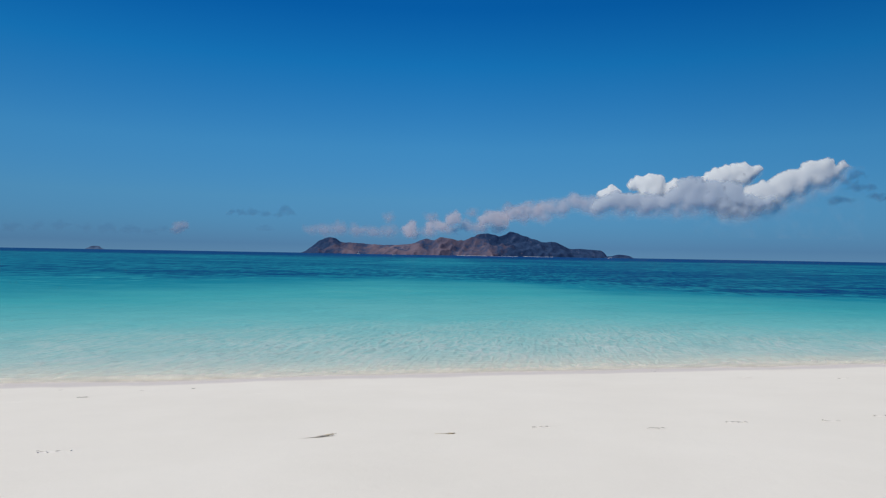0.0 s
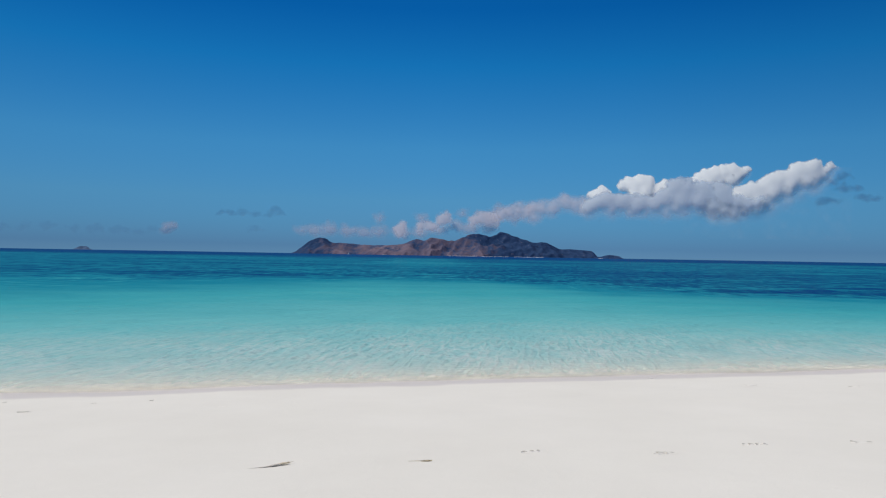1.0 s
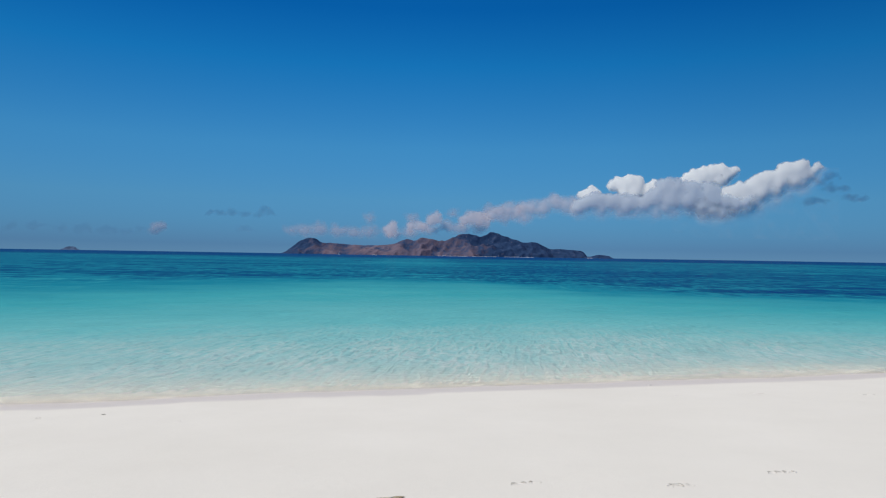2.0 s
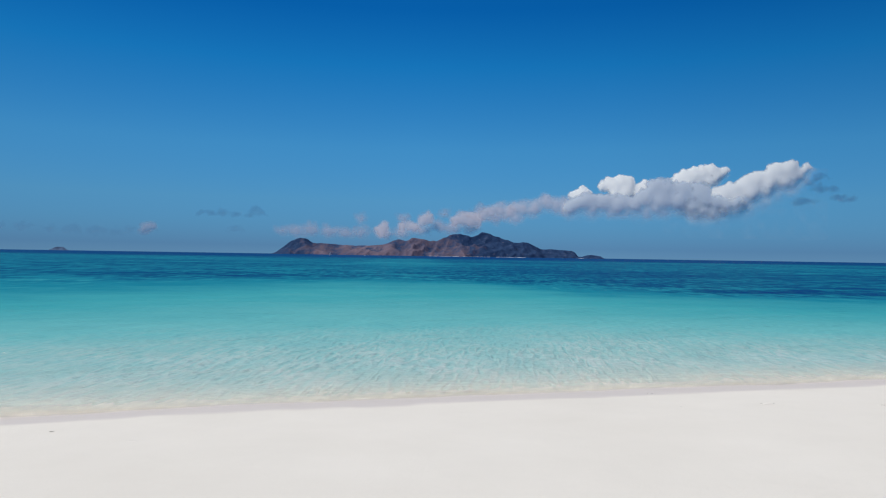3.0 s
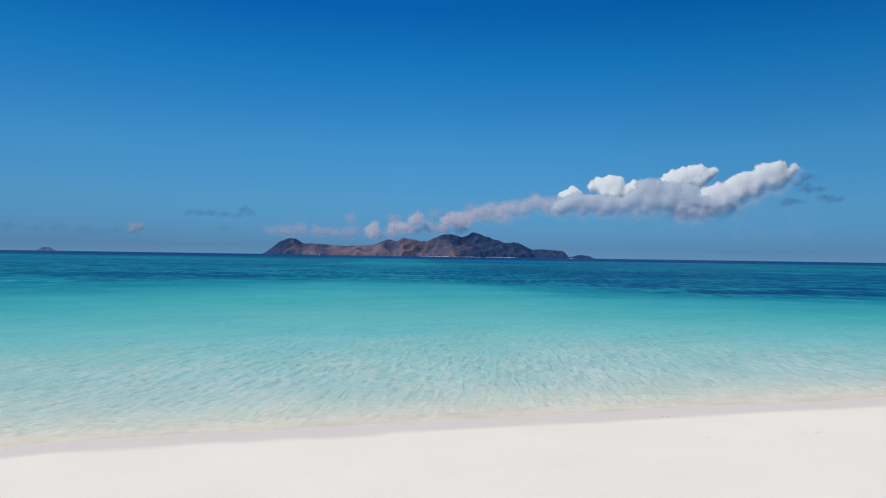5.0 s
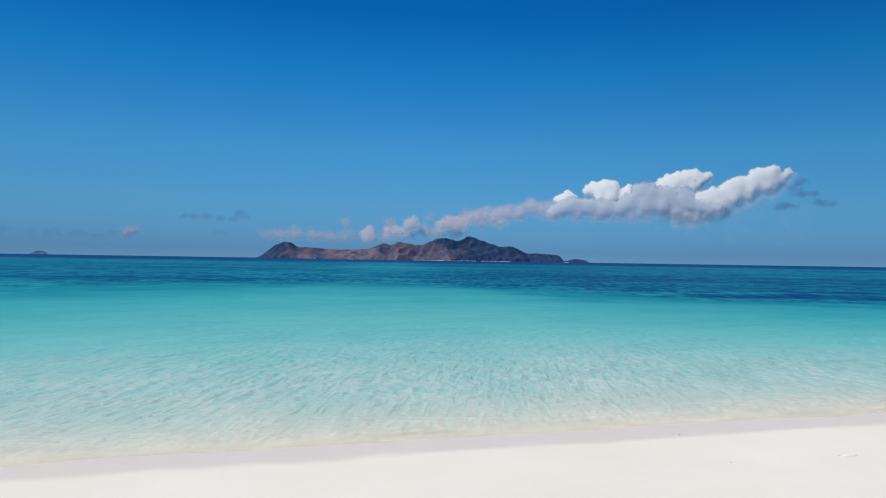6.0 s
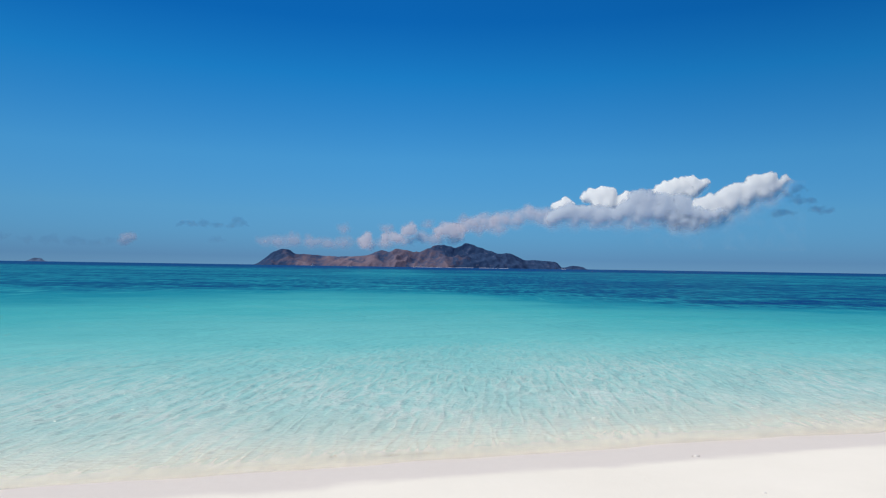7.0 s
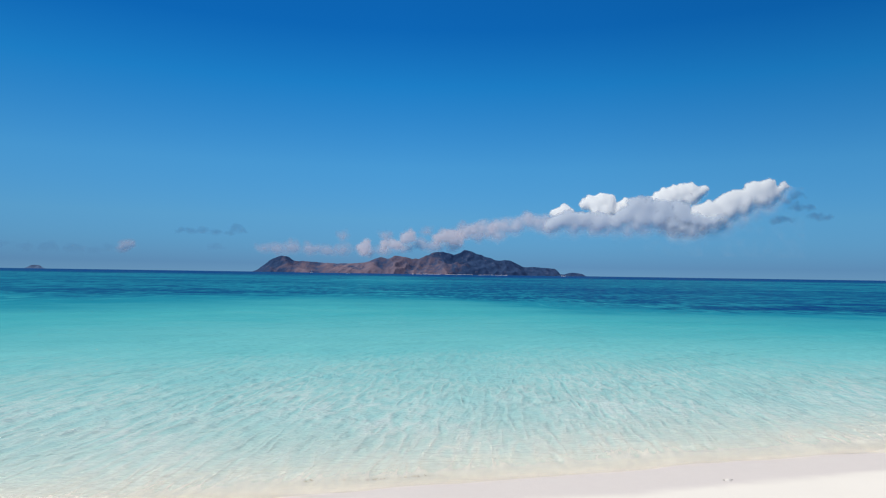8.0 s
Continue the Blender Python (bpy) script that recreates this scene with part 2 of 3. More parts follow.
HULL_PAINT = plain_material("white_hull_paint", (0.8, 0.8, 0.8), 0.4, 0.04, 2.0, 0.05, 0.01)
SAILCLOTH = plain_material("sailcloth", (0.78, 0.78, 0.76), 0.9, 0.05, 3.0, 0.1, 0.01)


def part(name, bm, material, parent, label=""):
    """Links a bmesh as one mesh object under a thing or a part."""
    me = bpy.data.meshes.new(name)
    bm.to_mesh(me)
    bm.free()
    me.polygons.foreach_set("use_smooth", np.ones(len(me.polygons), dtype=bool))
    me.materials.append(material)
    ob = new(name, me)
    ob.parent = parent
    return tagged(ob, label)


# ------------------------------------------------------------------ the lie of the land
def lattice(x, y, seed):
    """Smooth noise from -1 to 1 on a unit lattice, for arrays."""
    xi, yi = np.floor(x).astype(np.int64), np.floor(y).astype(np.int64)
    fx, fy = x - xi, y - yi
    fx, fy = fx * fx * (3 - 2 * fx), fy * fy * (3 - 2 * fy)

    def h(a, b):
        v = np.sin(a * 127.1 + b * 311.7 + seed * 74.7) * 43758.5453
        return 2 * (v - np.floor(v)) - 1

    low = h(xi, yi) * (1 - fx) + h(xi + 1, yi) * fx
    high = h(xi, yi + 1) * (1 - fx) + h(xi + 1, yi + 1) * fx
    return low * (1 - fy) + high * fy


def shore_way(x, y):
    """Metres seaward along the fall of the beach, counted from the camera's first footing."""
    bend = 40 * np.tanh(x / 40)
    return y - 0.234 * bend


def ground_height(x, y):
    """Flat berm, a foreshore falling one in ten, then sea bed; sea level is z = 0."""
    d = shore_way(x, y)
    slope = 1.62 - 0.1 * d
    berm = 1.02 + 0.1 / 16 * (64 - (d + 2) ** 2)
    z = np.where(d > 6, slope, np.where(d > -2, berm, 1.42))
    off = np.maximum(d - 16.2, 0)
    bed = -depth_at(off, x, y)
    z = np.where(d > 16.2, bed, z)
    swell = 0.012 * lattice(x * 0.35, y * 0.5, 1) + 0.005 * lattice(x * 1.4, y * 1.9, 2) + 0.0015 * lattice(x * 6, y * 7, 3)
    return z + swell * (1 - np.clip((d - 60) / 40, 0, 1))


def depth_at(off, x, y):
    """Water depth by metres offshore: a shelf of sand, then a drop to the reef and the deep."""
    shelf = 0.1 * np.minimum(off, 3) + 0.055 * np.clip(off - 3, 0, 15) + 0.03 * np.maximum(off - 18, 0)
    # sunk deeper to both sides, darkening the water there as lens vignetting does
    shelf = np.minimum(shelf, 2.3) * (1 + 0.6 * np.clip((x - 6) / 16, 0, 1) + 0.45 * np.clip((-x - 8) / 20, 0, 1))
    fall = np.clip(x / 16, 0, 1)
    edge = 60 - 20 * fall * fall * (3 - 2 * fall) - 0.4 * np.clip(x - 16, 0, 20) + 5 * lattice(x * 0.06, y * 0.06, 5) + 3.5 * lattice(x * 0.2, y * 0.25, 6) + 1.5 * lattice(x * 0.6, y * 0.5, 7)
    broad = np.exp(-((x - 4) / 20) ** 2)
    drop = np.clip((off - np.maximum(edge, 20) + 5 + 7 * broad) / (24 + 16 * broad), 0, 1)
    drop = drop * drop * (3 - 2 * drop)
    rise = np.clip((off - 72) / 70, 0, 1)
    rise = rise * rise * (3 - 2 * rise) * (0.5 + 0.12 * lattice(x * 0.012, y * 0.03, 8) - 0.08 * fall)
    weed = 4.5 * np.exp(-((x - 34) / 11) ** 4 - ((off - 38 - 2 * lattice(x * 0.25, y * 0.3, 9)) / 4.5) ** 2)
    return shelf + weed + drop * (2.5 + 0.6 * fall) * (1 - rise) + 9 * np.clip((off - 420) / 260, 0, 1)


def steps(start, stop, first, grow):
    """Places from start to stop with steps that widen."""
    out, step = [start], first
    while out[-1] < stop:
        out.append(out[-1] + step)
        step *= grow
    out[-1] = stop
    return out


def grid_mesh(name, xs, ys, zs, material):
    """A sheet from 2D arrays of places."""
    r, c = xs.shape
    me = bpy.data.meshes.new(name)
    co = np.stack([xs, ys, zs], -1).reshape(-1, 3)
    i = np.arange(r * c).reshape(r, c)
    quads = np.stack([i[:-1, :-1], i[:-1, 1:], i[1:, 1:], i[1:, :-1]], -1).reshape(-1, 4)
    me.vertices.add(len(co))
    me.vertices.foreach_set("co", co.ravel().astype(np.float32))
    me.loops.add(quads.size)
    me.loops.foreach_set("vertex_index", quads.ravel().astype(np.int32))
    me.polygons.add(len(quads))
    me.polygons.foreach_set("loop_start", np.arange(0, quads.size, 4, dtype=np.int32))
    me.polygons.foreach_set("loop_total", np.full(len(quads), 4, dtype=np.int32))
    me.update(calc_edges=True)
    me.polygons.foreach_set("use_smooth", np.ones(len(quads), dtype=bool))
    me.materials.append(material)
    return me


def mesh_attribute(me, name, values):
    a = me.attributes.new(name, "FLOAT", "POINT")
    a.data.foreach_set("value", np.asarray(values, dtype=np.float32).ravel())


FAR = 4950.0


def build_ground():
    side = steps(13.0, FAR, 0.12, 1.22)
    xs = np.array([-v for v in reversed(side)] + list(np.arange(-12.94, 12.95, 0.065)) + side)
    ys = np.array([-v for v in reversed(steps(2.0, FAR, 0.15, 1.3))] + list(np.arange(-1.94, 19.0, 0.065)) + steps(19.0, FAR, 0.1, 1.05))
    X, Y = np.meshgrid(xs, ys)
    ob = new("ground", grid_mesh("ground", X, Y, ground_height(X, Y), SAND))
    return tagged(ob, "white coral sand beach sloping down under clear water", "beach", kind="structure")


def wave_height(x, y, off):
    """Crossing wind ripples over a low swell, flattening to nothing at the edge."""
    rng = np.random.RandomState(7)
    z = np.zeros_like(x)
    wx = x + 0.5 * lattice(x * 0.25, y * 0.25, 11) + 0.12 * lattice(x * 1.3, y * 1.3, 12)
    wy = y + 0.5 * lattice(x * 0.25, y * 0.25, 13) + 0.12 * lattice(x * 1.3, y * 1.3, 14)
    for n in range(26):
        length = 0.22 * 1.065 ** n
        turn = radians(rng.choice([100, 96, 55]) + rng.normal(0, 18))
        phase = rng.uniform(0, 6.28)
        s = np.sin((wx * math.sin(turn) + wy * math.cos(turn)) * 6.2832 / length + phase)
        z += 0.015 * length * (1 - np.abs(s)) ** 1.5 * (0.6 + 0.4 * lattice(x * 0.5 + n, y * 0.5, 20 + n))
    z -= z.mean()
    calm = np.clip(off / 2.5, 0, 1) * (0.45 + 0.55 * np.exp(-((off - 5) / 9) ** 2))
    return 0.028 + z * calm * (1 - np.clip((off - 40) / 50, 0, 1))


def build_sea():
    half = np.concatenate([np.linspace(0, 1, 330) ** 1.0])
    u = np.concatenate([-half[::-1][:-1], half])
    u = 0.5 * u + 0.5 * u ** 3
    rows = list(np.arange(8.0, 26.0, 0.07)) + steps(26.0, FAR, 0.075, 1.018)
    ys = np.array(rows)
    wide = 22 + 0.95 * np.maximum(ys, 0)
    inner = u[None, :] * wide[:, None]
    outer = np.array([0.02, 0.1, 0.35, 1.0])
    left = -wide[:, None] - outer[::-1][None, :] * np.maximum(FAR - wide, 1)[:, None]
    right = wide[:, None] + outer[None, :] * np.maximum(FAR - wide, 1)[:, None]
    X = np.concatenate([left, inner, right], 1)
    Y = np.repeat(ys[:, None], X.shape[1], 1) + 0.234 * 40 * np.tanh(X / 40)
    off = np.maximum(shore_way(X, Y) - 16.0, 0)
    depth = np.maximum(depth_at(off, X, Y), 0)
    me = grid_mesh("sea", X, Y, wave_height(X, Y, off), WATER)
    mesh_attribute(me, "depth", depth)
    ob = new("water", me)
    ob.visible_shadow = False
    return tagged(ob, "calm clear sea, turquoise shallows turning deep blue", "sea", kind="structure")


build_ground()
build_sea()


# ------------------------------------------------------------------ far land
def build_island(name, label, centre, width, length, hills, seed, scrub_side, surf=(), material=None):
    """A long hilly island: hills (place along it, height, spread before, spread after) under eroded spurs."""
    nx, ny = 420, 150
    xs, ys = np.linspace(-width / 2, width / 2, nx), np.linspace(-length * 0.72, length * 0.72, ny)
    X, Y = np.meshgrid(xs, ys)
    warp = X + 14 * lattice(X / 90, Y / 90, seed) + 6 * lattice(X / 30, Y / 30, seed + 1)
    ridge = np.zeros_like(X)
    for c, h, a, b in hills:
        w = np.where(warp < c, a, b)
        ridge += (h * np.exp(-np.abs((warp - c) / w) ** np.where(warp < hills[0][0], 3.3, 2.5))) ** 4
    ridge = ridge ** 0.25
    spur = 0.42 * np.abs(lattice((X + 0.35 * Y) / 95, Y / 220, seed + 2)) + 0.2 * np.abs(lattice((X - 0.3 * Y) / 45, Y / 110, seed + 7)) + 0.1 * np.abs(lattice(X / 28, Y / 70, seed + 3))
    taper = np.sqrt(np.clip(1.02 - (2 * X / width) ** 2, 0.02, 1))
    t = np.clip(np.abs(Y + 25 * lattice(X / 120, Y * 0, seed + 4)) / (length / 2 * taper) * (0.85 + 0.8 * spur), 0, 1)
    Z = ridge * (1 - t ** 1.25) * (1 - 1.7 * spur * np.minimum(t * 1.9, 1) * (1 - t * t))
    Z += ridge * 0.03 * lattice(X / 16, Y / 16, seed + 5) + 0.5 * lattice(X / 7, Y / 7, seed + 6)
    Z -= 1.2 + 2.5 * t ** 5
    scrub = scrub_side(X) + 0.7 * (spur - 0.24)
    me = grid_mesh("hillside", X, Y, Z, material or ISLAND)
    mesh_attribute(me, "scrub", scrub)
    thing = new(name)
    thing.location = centre
    new("hillside", me).parent = thing
    # breakers where the swell meets the near shore
    front = np.where((Z > 0.5).any(0), ys[(Z > 0.5).argmax(0)], np.nan)
    for a, b, tall in surf:
        bm = bmesh.new()
        rng = np.random.RandomState(seed + int(abs(a)))
        last = None
        for i in np.where((xs > a) & (xs < b) & ~np.isnan(front))[0]:
            top = tall * rng.uniform(0.3, 1.0)
            ring = [bm.verts.new((xs[i], front[i] + dy, dz)) for dy, dz in ((-9, -0.3), (-7, top), (-3, top * 0.7), (6, -0.3))]
            if last:
                for p, q, r, t4 in zip(last, last[1:], ring[1:], ring):
                    bm.faces.new((p, t4, r, q))
            last = ring
        part("surf", bm, FOAM, thing, "broken white line of surf")
    return tagged(thing, label, "island")


HILLS = [(-515, 75, 90, 62), (-440, 53, 85, 232), (-165, 46, 241, 41), (-88, 75, 75, 48), (-10, 83, 81, 113), (113, 73, 96, 53), (189, 107, 94, 122), (317, 114, 86, 101), (403, 84, 62, 116), (505, 70, 50, 92), (611, 39, 109, 121), (712, 36, 145, 40)]
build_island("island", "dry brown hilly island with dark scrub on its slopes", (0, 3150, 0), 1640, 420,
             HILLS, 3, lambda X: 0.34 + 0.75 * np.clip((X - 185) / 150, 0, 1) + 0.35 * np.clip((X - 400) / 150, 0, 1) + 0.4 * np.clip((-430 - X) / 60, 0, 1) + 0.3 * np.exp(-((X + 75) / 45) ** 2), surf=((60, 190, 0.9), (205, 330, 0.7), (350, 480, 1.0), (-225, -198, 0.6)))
build_island("islet", "low scrub-covered islet off the end of an island", (808, 3080, 0), 160, 100,
             [(-44, 9, 30, 40), (-8, 17, 36, 42), (26, 13, 40, 18)], 9, lambda X: 1.3 + 0 * X, surf=((-72, -54, 1.0),))
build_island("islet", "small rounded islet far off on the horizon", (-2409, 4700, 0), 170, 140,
             [(-16, 24, 34, 30), (14, 24, 30, 34)], 15, lambda X: 0.55 + 0 * X, material=HAZED_BUSH)


# ------------------------------------------------------------------ clouds
def smooth_step(v):
    v = np.clip(v, 0, 1)
    return v * v * (3 - 2 * v)


def melt(field, times):
    """Blurs a 2D array a little."""
    for _ in range(times):
        p = np.pad(field, 1, mode="edge")
        field = (p[:-2, 1:-1] + p[2:, 1:-1] + p[1:-1, :-2] + p[1:-1, 2:] + 2 * field) / 6
    return field


def drifts(keep):
    """Numbers each connected drift of a mask."""
    mark = np.zeros(keep.shape, dtype=int)
    count = 0
    for i, j in zip(*np.where(keep)):
        if mark[i, j]:
            continue
        count += 1
        todo = [(i, j)]
        while todo:
            a, b = todo.pop()
            if 0 <= a < keep.shape[0] and 0 <= b < keep.shape[1] and keep[a, b] and not mark[a, b]:
                mark[a, b] = count
                todo += [(a + 1, b), (a - 1, b), (a, b + 1), (a, b - 1)]
    return [mark == n for n in range(1, count + 1)]


def budding(lobes, flat, buds, rng):
    """Each lobe (across, height, radius) with smaller heads boiling out of its upper side, and again out of those."""
    out = []
    for x, z, r in lobes:
        out.append((x, z, r, 0.0))
        for _ in range(buds):
            a, q = rng.uniform(-0.35, 3.5), r * rng.uniform(0.24, 0.46)
            d = r - q * rng.uniform(0.45, 0.8)
            bx, bz, by = x + d * math.cos(a), z + d * math.sin(a) * flat, 0.6 * math.sqrt(max(r * r - d * d, 0))
            out.append((bx, bz, q, by))
            for _ in range(2):
                a, p = rng.uniform(-0.35, 3.5), q * rng.uniform(0.35, 0.55)
                out.append((bx + (q - 0.5 * p) * math.cos(a), bz + (q - 0.5 * p) * math.sin(a) * flat, p, by))
    return out


def billow(name, lobes, seed, parent, material, relief, lean, top_soft, base_soft, flat, buds, torn, ragged, blur, rounded):
    """A body of vapour with a boiling front: crisp or soft at its crown, melting away at its base.
    relief: depth against width; lean: how far its front slopes back."""
    rng = np.random.RandomState(seed)
    step = 4.0
    pad = 30 + torn + 0.5 * base_soft
    lob = np.array(lobes, dtype=float)
    xs = np.arange((lob[:, 0] - lob[:, 2]).min() - pad, (lob[:, 0] + lob[:, 2]).max() + pad, step)
    zs = np.arange((lob[:, 1] - lob[:, 2]).min() - pad, (lob[:, 1] + lob[:, 2]).max() + pad, step)
    X, Z = np.meshgrid(xs, zs)
    wx, wz = X.copy(), Z.copy()
    for n, size in enumerate((70, 32, 15)):
        wx += ragged * 0.16 * size * lattice(X / size, Z / size, seed + 40 + n)
        wz += ragged * 0.13 * size * lattice(X / size, Z / size, seed + 50 + n)
    total, within = np.zeros_like(X), np.zeros_like(X)
    for x, z, r, y in budding(lobes, flat, buds, rng):
        d2 = (wx - x) ** 2 + ((wz - z) / flat) ** 2
        d = np.sqrt(d2)
        total += np.exp(np.where(d < r, (r * r - d2) / r + 0.35 * y * (1 - d2 / r ** 2), 2 * (r - d)).clip(-90, 400) / 8.0)
        within += np.exp((r - d).clip(-90, 400) / 8.0)
    H, inner = 8.0 * np.log(total + 1e-9), 8.0 * np.log(within + 1e-9)
    fine = sum(share * lattice(X / size + 0.3 * n, Z / size, seed + 60 + n) for n, (size, share) in enumerate(((48, 1.0), (23, 0.6), (11, 0.35), (6, 0.2))))
    # how high a place lies between the cloud's base and its crown
    some = (inner > 0).any(0)
    near = np.interp(np.arange(len(xs)), np.where(some)[0], np.where(some)[0]).round().astype(int)
    crown = zs[len(zs) - 1 - (inner > 0)[::-1].argmax(0)][near]
    base = zs[(inner > 0).argmax(0)][near]
    window = np.ones(21) / 21
    crown, base = (np.convolve(np.pad(v, 10, mode="edge"), window, mode="valid") for v in (crown, base))
    high = ((Z - base) / np.maximum(crown - base, 1)).clip(0, 1)
    swell = 0.5 * np.maximum(crown - base, 1) * np.maximum(1 - (2 * high - 1) ** 2, 0)
    soft = top_soft + (base_soft - top_soft) * smooth_step(1 - high * 1.5)
    thick = smooth_step((inner + 0.32 * soft - 3 + torn * fine) / soft)
    skin = relief * melt(rounded * melt(swell, 12) + 0.7 * np.maximum(H, 0) + 0.1 * torn * fine, blur)
    slant = lean * (Z - lob[:, 1].mean())
    # what leans away is widened to keep its place in the camera's view
    spread = 1 + slant / parent.location.y
    X, Z = X * spread, Z * spread
    for keep in drifts(melt(thick, 1) > 0.002):
        if keep.sum() < 50:
            continue
        at = -np.ones(X.shape, dtype=int)
        at[keep] = np.arange(keep.sum())
        q = np.stack([at[:-1, :-1], at[:-1, 1:], at[1:, 1:], at[1:, :-1]], -1).reshape(-1, 4)
        q = q[(q >= 0).all(1)]
        front = np.stack([X[keep], (slant - skin)[keep], Z[keep]], -1)
        rear = np.stack([X[keep], (slant + 0.4 * skin + 0.5)[keep], Z[keep]], -1)
        places = np.concatenate([front, rear])
        veil = np.concatenate([thick[keep], thick[keep]])
        whole = bpy.data.meshes.new(name)
        whole.from_pydata(places.tolist(), [], np.concatenate([q, q[:, ::-1] + len(front)]).tolist())
        normals = np.array([v.vector[:] for v in whole.vertex_normals])
        bpy.data.meshes.remove(whole)
        # each head of a large body is a billow of its own, grown together with its neighbours
        middle = front[q].mean(1)
        order = lob[np.argsort(lob[:, 0])]
        heads = [h.mean(0) for h in np.array_split(order, max(1, len(order) // 4))] if len(q) > 1500 else [lob.mean(0)]
        nearest = np.argmin([(middle[:, 0] - h[0]) ** 2 + (middle[:, 2] - h[1]) ** 2 for h in heads], axis=0)
        for n in range(len(heads)):
            mine = q[nearest == n]
            if len(mine) < 20:
                continue
            quads = np.concatenate([mine, mine[:, ::-1] + len(front)])
            used, quads = np.unique(quads, return_inverse=True)
            me = bpy.data.meshes.new(name)
            me.from_pydata(places[used].tolist(), [], quads.reshape(-1, 4).tolist())
            me.polygons.foreach_set("use_smooth", np.ones(len(me.polygons), dtype=bool))
            me.normals_split_custom_set_from_vertices(normals[used].tolist())
            mesh_attribute(me, "thick", veil[used])
            me.materials.append(material)
            new(name, me).parent = parent


def build_cloud(label, lobes, seed, colour=(0.9, 0.9, 0.9), cover=1.0, through=0.35, relief=0.8, lean=0.5, top_soft=14.0, base_soft=60.0,
                flat=0.9, buds=5, torn=7.0, ragged=1.0, blur=5, rounded=0.4, distance=4600.0, part_name="billow"):
    thing = new("cloud")
    thing.location = (0, distance, 0)
    far = distance / 4600
    lobes = [(x * far, z * far, r * far) for x, z, r in lobes]
    billow(part_name, lobes, seed, thing, vapour_material("cloud_vapour", colour, cover, through), relief, lean, top_soft, base_soft, flat, buds, torn, ragged, blur, rounded)
    return tagged(thing, label, "cloud", group="clouds")


TOWER = [(2549, 634, 70), (2488, 614, 70), (2591, 593, 55), (2405, 575, 52), (2336, 554, 64), (2260, 519, 64), (2177, 479, 64), (2116, 440, 67), (2048, 405, 67), (2697, 652, 23), (2676, 621, 24), (2649, 587, 31), (2420, 529, 76),
         (2519, 546, 73), (2299, 466, 82), (2406, 475, 61), (2193, 414, 76), (2087, 360, 70), (1972, 349, 70), (1888, 367, 73), (1912, 317, 43), (2019, 313, 37), (2254, 399, 52), (2573, 532, 52), (1834, 381, 61)]
build_cloud("bright white cumulus tower leaning over a grey base", TOWER, 31, colour=(0.95, 0.97, 0.94), lean=0.9, relief=0.52, top_soft=16.0, base_soft=165.0, blur=45, rounded=0.25, distance=4460.0)
HIGH_PUFF = [(1778, 548, 46), (1836, 566, 52), (1896, 574, 52), (1958, 586, 50), (2018, 616, 48), (2058, 580, 48), (2122, 616, 27), (2094, 586, 33), (2008, 542, 47), (1932, 528, 43), (1855, 535, 58), (1790, 512, 50), (1860, 492, 46)]
build_cloud("small bright white cumulus floating above a cloud bank", HIGH_PUFF, 32, colour=(0.95, 0.97, 0.94), lean=1.3, relief=0.6, top_soft=13.0, base_soft=55.0, blur=26, distance=4600.0)
WHITE_HEADS = [(1090, 422, 42), (1114, 434, 42), (1150, 430, 40), (1279, 478, 40), (1352, 500, 57), (1394, 520, 54), (1446, 512, 51), (1421, 450, 69), (1352, 460, 52), (1524, 445, 49), (1558, 490, 51), (1581, 475, 45)]
build_cloud("sunlit white cumulus heads rising behind a grey bank", WHITE_HEADS, 38, colour=(0.95, 0.97, 0.94), lean=1.35, relief=0.7, top_soft=12.0, base_soft=34.0, blur=22, distance=4520.0)
BANK = [(1117, 379, 75), (1177, 398, 66), (1277, 382, 72), (1376, 368, 75), (1491, 366, 69), (1567, 408, 69), (1642, 478, 69), (1711, 476, 66), (1689, 407, 85), (1828, 478, 66), (1864, 448, 52), (1796, 401, 85),
        (1644, 353, 58), (1201, 341, 55), (1323, 328, 44), (1446, 324, 38), (1568, 321, 38), (1705, 331, 38), (1048, 338, 61), (1890, 370, 66), (1960, 342, 49), (2030, 330, 38),
        (1945, 455, 62), (1985, 420, 60), (1930, 495, 40), (2055, 398, 58), (2125, 378, 52), (2195, 388, 46)]
build_cloud("broad soft grey cumulus bank with a flat base", BANK, 33, colour=(0.89, 0.94, 0.95), through=0.3, lean=0.56, relief=0.24, rounded=0.05, top_soft=26.0, base_soft=140.0, distance=4330.0, buds=4, blur=60)
UNDERSIDE = [(1935, 305, 62), (2057, 312, 64), (2178, 334, 64), (2284, 365, 62), (2390, 404, 56), (2495, 450, 52), (2586, 488, 42), (1844, 318, 50)]
build_cloud("soft blue-grey underside of a cumulus tower", UNDERSIDE, 43, colour=(0.88, 0.92, 0.94), cover=0.2, through=0.35, lean=0.6, relief=0.15, top_soft=110.0, base_soft=110.0, torn=7.0, blur=14, distance=4350.0, buds=2)
TAIL = [(880, 370, 61), (804, 329, 64), (728, 324, 55), (682, 336, 49), (686, 262, 40), (949, 356, 64), (629, 295, 52), (560, 314, 46), (1010, 344, 61), (500, 300, 44), (445, 278, 38)]
build_cloud("soft grey-white trailing end of a cloud bank", TAIL, 34, colour=(0.92, 0.88, 0.88), cover=0.58, lean=0.75, relief=0.3, rounded=0.1, top_soft=58.0, base_soft=84.0, torn=9.0, blur=36, distance=4320.0)
